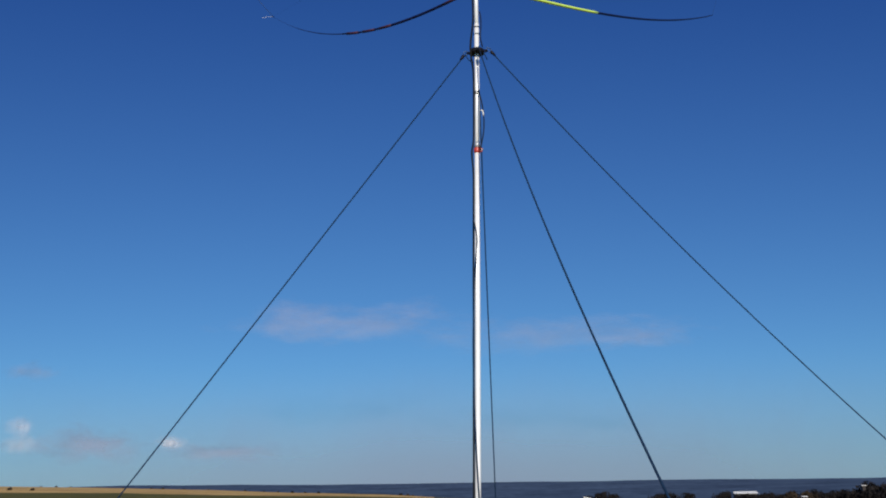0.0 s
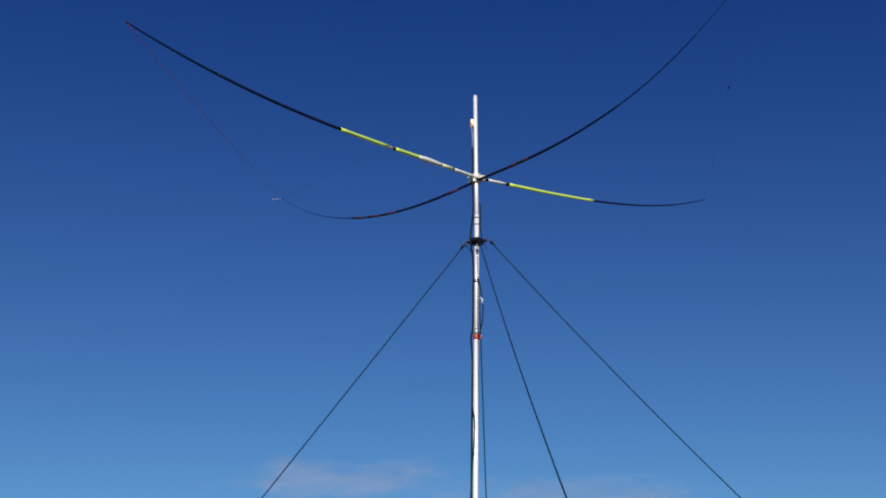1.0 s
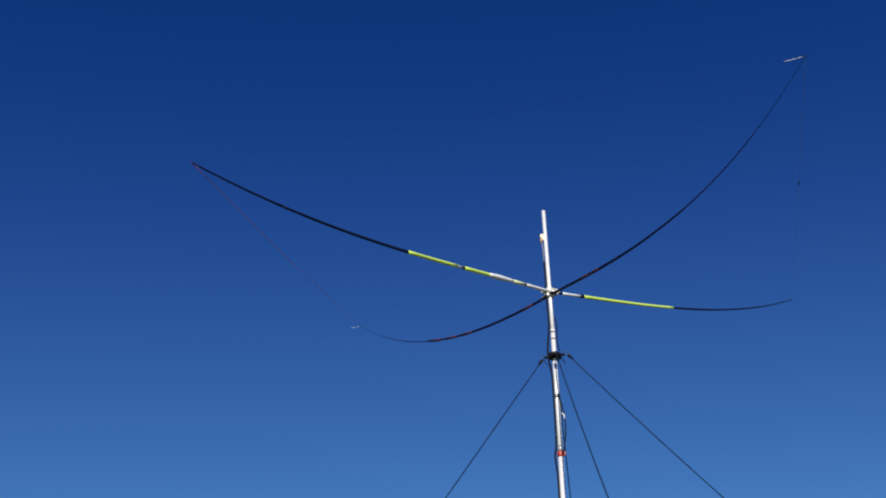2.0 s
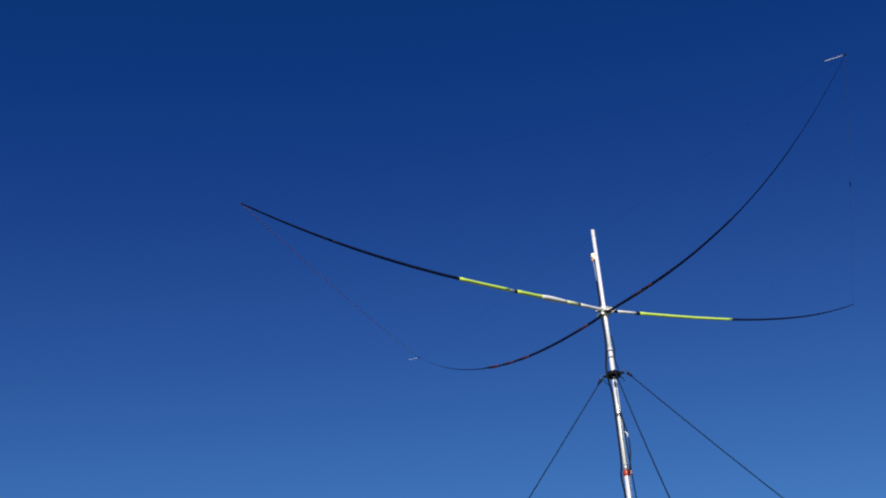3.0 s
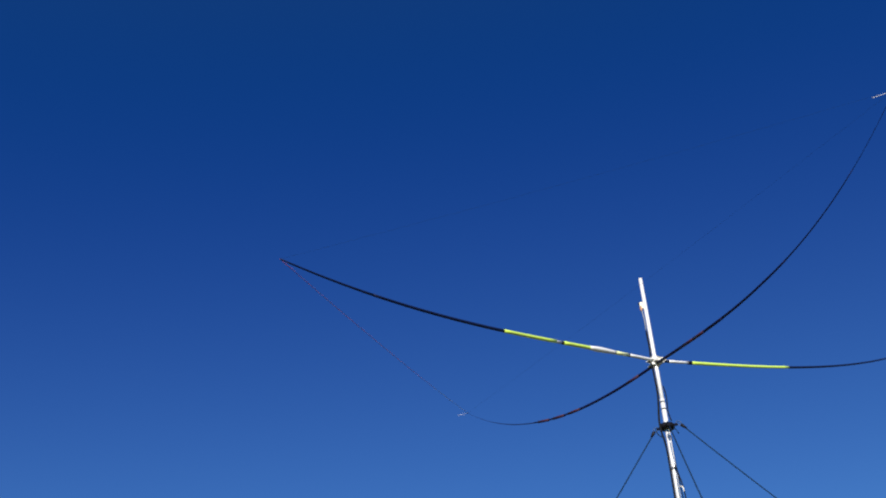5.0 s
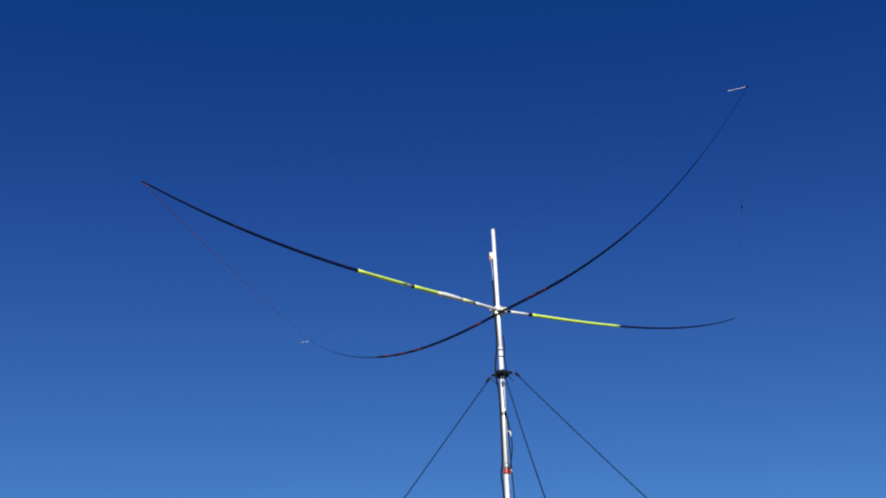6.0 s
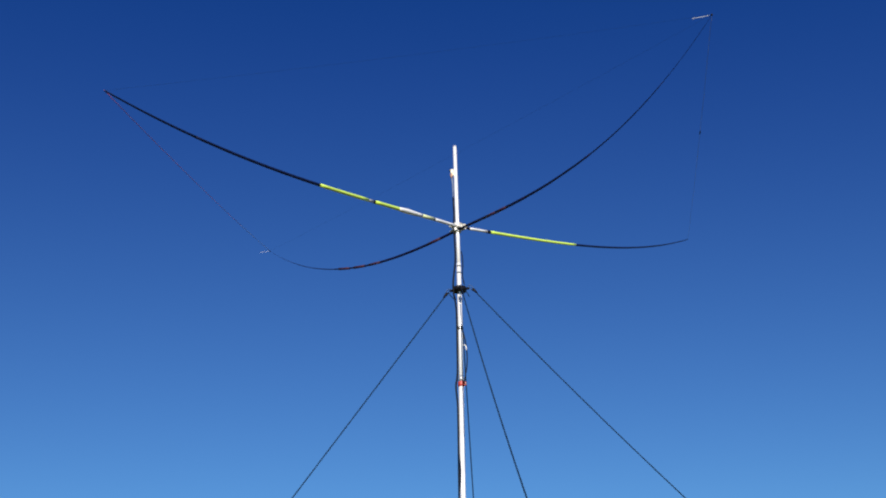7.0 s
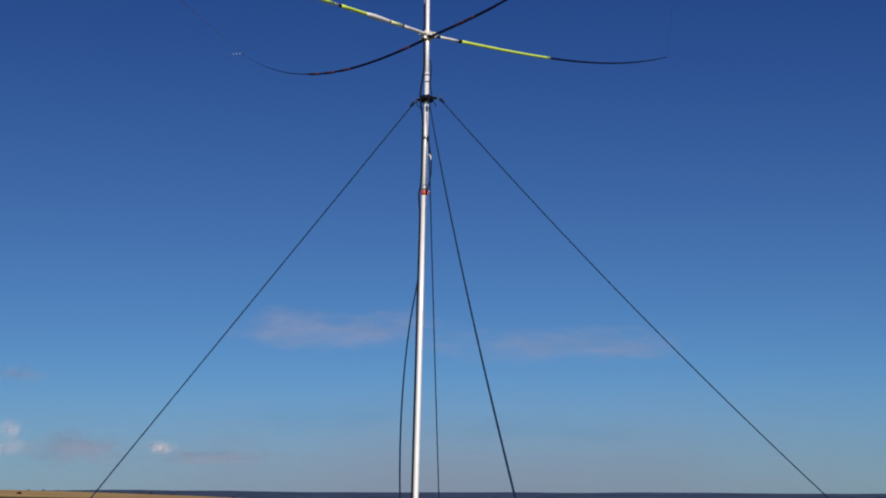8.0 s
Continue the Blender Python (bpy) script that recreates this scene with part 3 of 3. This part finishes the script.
# ---------------------------------------------------------------- tent on the grass
def ridge_tent(back, front, half):
    tent = empty("ridge_tent", ((back.x + front.x) / 2, (back.y + front.y) / 2, 0))
    tagged(tent, "white canvas wedge tent with sloping ridge on grass", "tent")
    inv = Matrix.Translation(-tent.location)
    along = (front - back)
    along.z = 0
    along.normalize()
    side = Vector((along.y, -along.x, 0))
    for s in (-1, 1):
        bm = bmesh.new()
        grid = [[None] * 9 for _ in range(7)]
        for i in range(7):
            for j in range(9):
                u, v = i / 6, j / 8
                p = back.lerp(front, v) - Vector((0, 0, 0.03 * math.sin(math.pi * v)))
                p = p + along * 0.7 * u * (1 - v) + s * side * half * u - Vector((0, 0, (p.z - 0.03) * u))
                p += Vector((0, 0, -0.05 * math.sin(math.pi * u) * (0.6 + 0.4 * math.sin(math.pi * v))))
                grid[i][j] = bm.verts.new(p)
        for i in range(6):
            for j in range(8):
                bm.faces.new((grid[i][j], grid[i + 1][j], grid[i + 1][j + 1], grid[i][j + 1]))
        bmesh.ops.solidify(bm, geom=bm.faces[:], thickness=0.006)
        ob = part("roof_panel", bm, CANVAS, tent)
        ob.parent, ob.matrix_parent_inverse = tent, inv
    for end, hip in ((back, 0.72), (front, 0.0)):
        bm = bmesh.new()
        vs = [bm.verts.new(p) for p in (end, end + along * hip + side * half * 0.98 - Vector((0, 0, end.z - 0.02)), end + along * hip - side * half * 0.98 - Vector((0, 0, end.z - 0.02)))]
        bm.faces.new(vs)
        bmesh.ops.solidify(bm, geom=bm.faces[:], thickness=0.006)
        ob = part("end_wall", bm, CANVAS, tent)
        ob.parent, ob.matrix_parent_inverse = tent, inv
    return tent


ridge_tent(Vector((1.30, 6.2, 1.235)), Vector((4.15, 5.1, 0.545)), 0.75)


# ---------------------------------------------------------------- bushes, trees and sheds far down the slope
def leaf_mesh(name, seed, count, wide, tall, mat, size):
    rng = random.Random(seed)
    lobes = [(Vector((rng.uniform(-0.55, 0.55) * wide, rng.uniform(-0.55, 0.55) * wide, rng.uniform(0.35, 0.8) * tall)), rng.uniform(0.25, 0.5) * wide) for _ in range(7)]
    verts, faces = [], []
    for _ in range(count):
        c, r = rng.choice(lobes)
        d = Vector((rng.gauss(0, 1), rng.gauss(0, 1), rng.gauss(0, 1))).normalized()
        p = c + d * r * rng.uniform(0.55, 1.08)
        p.z = max(0.05 * tall, p.z)
        a = Vector((rng.gauss(0, 1), rng.gauss(0, 1), rng.gauss(0, 1))).normalized()
        b = a.cross(d + Vector((0.1, 0, 0))).normalized()
        s = size * rng.uniform(0.6, 1.4)
        k = len(verts)
        verts += [p - a * s - b * s * 0.5, p + a * s - b * s * 0.4, p + a * s * 0.7 + b * s * 0.6, p - a * s * 0.6 + b * s * 0.5]
        faces.append((k, k + 1, k + 2, k + 3))
    me = bpy.data.meshes.new(name)
    me.from_pydata([tuple(v) for v in verts], [], faces)
    me.materials.append(mat)
    return me


def tree(seed, wide, tall, mat, label, category):
    top = empty(category)
    tagged(top, label, category)
    rng = random.Random(seed)
    bm = bmesh.new()
    tube(bm, [(0, 0, -0.3), (0.03 * tall, 0, 0.25 * tall), (0.02 * tall, 0.03 * tall, 0.6 * tall)], [0.045 * tall, 0.03 * tall, 0.012 * tall], 7)
    for k in range(5):
        a, h = rng.uniform(0, 6.28), rng.uniform(0.2, 0.5) * tall
        tube(bm, [(0.02 * tall, 0.01 * tall, h), (0.3 * wide * math.cos(a), 0.3 * wide * math.sin(a), h + 0.15 * tall), (0.55 * wide * math.cos(a), 0.55 * wide * math.sin(a), h + 0.3 * tall)],
             [0.016 * tall, 0.01 * tall, 0.004 * tall], 5)
    part("trunk", bm, BARK, top)
    crown = new("crown", leaf_mesh("crown", seed, 900, wide, tall, mat, 0.075 * wide))
    crown.parent = top
    return top


def place(az, d, sink=0.0):
    az -= 0.48
    x, y = HERE.x + d * math.sin(radians(az)), HERE.y + d * math.cos(radians(az))
    return x, y, ground_height(x, y) - sink


oak = tree(3, 3.0, 4.6, LEAF, "dark leafy tree in a hedge line below the hilltop", "tree")
scrub = tree(8, 1.9, 2.0, HEATHER, "brown scrubby bush on the hillside", "bush")
thorn = tree(5, 2.2, 2.6, LEAF, "dark rounded hedge bush on the hillside", "bush")
rng = random.Random(21)
spots = [(oak, 21.6, 178, 0.74), (oak, 20.6, 182, 0.68), (oak, 22.6, 176, 0.77), (oak, 19.2, 188, 0.63), (oak, 18.1, 192, 0.59), (oak, 23.8, 180, 0.74), (oak, 25.2, 186, 0.74),
         (scrub, 16.8, 160, 1.10), (scrub, 16.1, 158, 0.92), (scrub, 17.4, 162, 1.01), (thorn, 15.0, 165, 0.83), (thorn, 15.6, 170, 0.83), (thorn, 10.3, 170, 0.83), (thorn, 9.5, 176, 0.78), (thorn, 11.1, 172, 0.74),
         (oak, 19.9, 174, 0.69), (oak, 21.1, 171, 0.74), (oak, 22.2, 172, 0.74), (oak, 23.2, 174, 0.78), (oak, 24.4, 176, 0.78), (oak, 18.7, 176, 0.57), (oak, 17.6, 178, 0.55),
         (thorn, 14.5, 172, 0.74), (thorn, 16.4, 174, 0.83), (thorn, 17.1, 172, 0.83), (thorn, 18.0, 170, 0.87), (thorn, 18.6, 171, 0.83), (thorn, 19.4, 169, 0.92), (thorn, 20.3, 168, 0.92), (thorn, 21.2, 167, 0.92), (thorn, 22.1, 167, 0.92),
         (thorn, 6.6, 190, 0.92), (thorn, 6.0, 196, 0.83), (thorn, 7.3, 188, 0.83), (scrub, -3.7, 205, 0.3), (scrub, -4.0, 206, 0.34), (thorn, -4.35, 207, 0.3), (scrub, -24.5, 165, 0.18),
         (scrub, -21.6, 279, 0.13), (scrub, -20.3, 281, 0.11), (scrub, -19.0, 278, 0.13), (scrub, -15.9, 279, 0.13), (thorn, -12.7, 277, 0.15), (scrub, -11.7, 276, 0.15), (scrub, -11.0, 277, 0.16),
         (scrub, -23.0, 280, 0.15), (thorn, -22.3, 281, 0.13), (scrub, -17.6, 279, 0.17), (thorn, -17.0, 280, 0.15), (scrub, -14.6, 278, 0.14), (thorn, -10.2, 276, 0.2), (scrub, -9.5, 277, 0.2), (thorn, -8.8, 276, 0.18),
         (thorn, 14.4, 168, 0.86), (thorn, 13.7, 170, 0.8), (thorn, 12.9, 172, 0.8), (scrub, -25.6, 166, 0.2), (scrub, -23.4, 162, 0.16)]
used = set()
for src, az, d, s in spots:
    s *= 1.3 if az < -8 else 1.22 if az > 16 else 1.1 if az > 13 else 1.0
    m = pose(*place(az, d, 0.5 if az > 13 else 0.1), 0, 0, rng.uniform(0, 360)) @ Matrix.Diagonal((s, s, s * rng.uniform(0.9, 1.1), 1))
    if src in used:
        ob = copy_thing(src, m)
        ob.matrix_basis = m
    else:
        src.matrix_basis = m
        used.add(src)


def shed(az, d, length, turn, ridge):
    """A low building whose ridge stands at that height; its walls go down to the slope."""
    x, y, z = place(az, d, 0.2)
    wide = min(3.0, length * 1.1)
    wall = ridge - z - wide * 0.085
    top = empty("shed", (x, y, z))
    top.rotation_euler = (0, 0, radians(turn))
    tagged(top, "low shed with a white metal roof on the slope", "shed", "far sheds")
    bm = bmesh.new()
    block(bm, pose(0, 0, wall / 2), (length, wide, wall))
    part("wall", bm, DARK_BOARD, top, "dark boarded wall")
    for s in (-1, 1):
        bm = bmesh.new()
        block(bm, pose(0, s * wide * 0.27, wall + wide * 0.0425, -s * 9), (length + 0.3, wide * 0.6, 0.05))
        part("roof_slope", bm, WHITE_PAINT, top, "white painted roof sheet")
    bm = bmesh.new()
    block(bm, pose(length * 0.2, -wide / 2 - 0.01, wall * 0.4), (length * 0.2, 0.04, wall * 0.7))
    part("door", bm, WHITE_PAINT if length > 1 else DARK_BOARD, top)
    return top


shed(14.05, 185, 3.6, -8, -1.42)
shed(19.85, 172, 0.45, 5, -0.55)
shed(16.95, 150, 0.5, 0, -1.60)


# ---------------------------------------------------------------- clouds
def cloud(name_label, az, el, wide, high, mat, dist=3800):
    bm = bmesh.new()
    cols, rows_ = 16, 6
    a0, e0 = az - wide / 2, el - high / 2
    base = HERE + heading(az, el) * dist
    grid = [[bm.verts.new(HERE + heading(a0 + wide * i / cols, e0 + high * j / rows_) * (dist + 40 * noise.noise((i * 0.6, j * 0.6, az))) - base) for j in range(rows_ + 1)] for i in range(cols + 1)]
    for i in range(cols):
        for j in range(rows_):
            bm.faces.new((grid[i][j], grid[i + 1][j], grid[i + 1][j + 1], grid[i][j + 1])).smooth = True
    ob = part("cloud", bm, mat)
    ob.location = base
    tagged(ob, name_label, "cloud", kind="structure")


MAUVE = (0.36, 0.33, 0.37)
DULL = (0.225, 0.225, 0.285)
cloud("thin pinkish wisp of cloud low in blue sky", -8.1, 8.75, 21.0, 3.5, cloud_material("wisp", (6, 3.0), 0.39, 1.3, 1.6, MAUVE))
cloud("faint trailing streak of high cloud", 4.12, 7.8, 20.0, 3.0, cloud_material("streak", (6, 3.0), 0.29, 7.1, 1.6, MAUVE))
cloud("faint trailing streak of high cloud", 8.92, 7.4, 8.8, 1.7, cloud_material("streak_end", (5.0, 2.4), 0.2, 4.4, 1.6, MAUVE))
cloud("small bright cumulus puff near the horizon", -17.15, 2.3, 2.3, 1.1, cloud_material("puff", (3.2, 2.2), 0.52, 2.2, 1.3, depth=0.1))
cloud("small bright cumulus puff near the horizon", -24.75, 3.15, 1.9, 1.5, cloud_material("high_puff", (2.4, 2.2), 0.38, 9.2, 1.2, depth=0.1))
cloud("small bright cumulus puff near the horizon", -24.75, 2.25, 2.3, 1.7, cloud_material("low_puff", (2.8, 2.4), 0.30, 6.2, 1.3, depth=0.1))
cloud("low grey bank of haze cloud over the horizon", -14.4, 1.75, 11.0, 1.5, cloud_material("bank", (7.0, 2.2), 0.45, 5.7, 1.4, DULL))
cloud("low grey bank of haze cloud over the horizon", -21.4, 2.2, 9.5, 2.8, cloud_material("bank_edge", (6.0, 3.2), 0.6, 3.7, 1.4, DULL))
cloud("faint mauve smudge of cloud above the field", -24.4, 6.0, 4.2, 1.4, cloud_material("smudge", (4.0, 2.0), 0.34, 8.3, 1.5, DULL))
cloud("wide soft band of pale haze along the horizon", -2.48, -0.3, 130.0, 15.5, cloud_material("haze_band", (14.0, 1.5), 0.74, 2.9, 0.25, (0.176, 0.198, 0.276)), 4300)
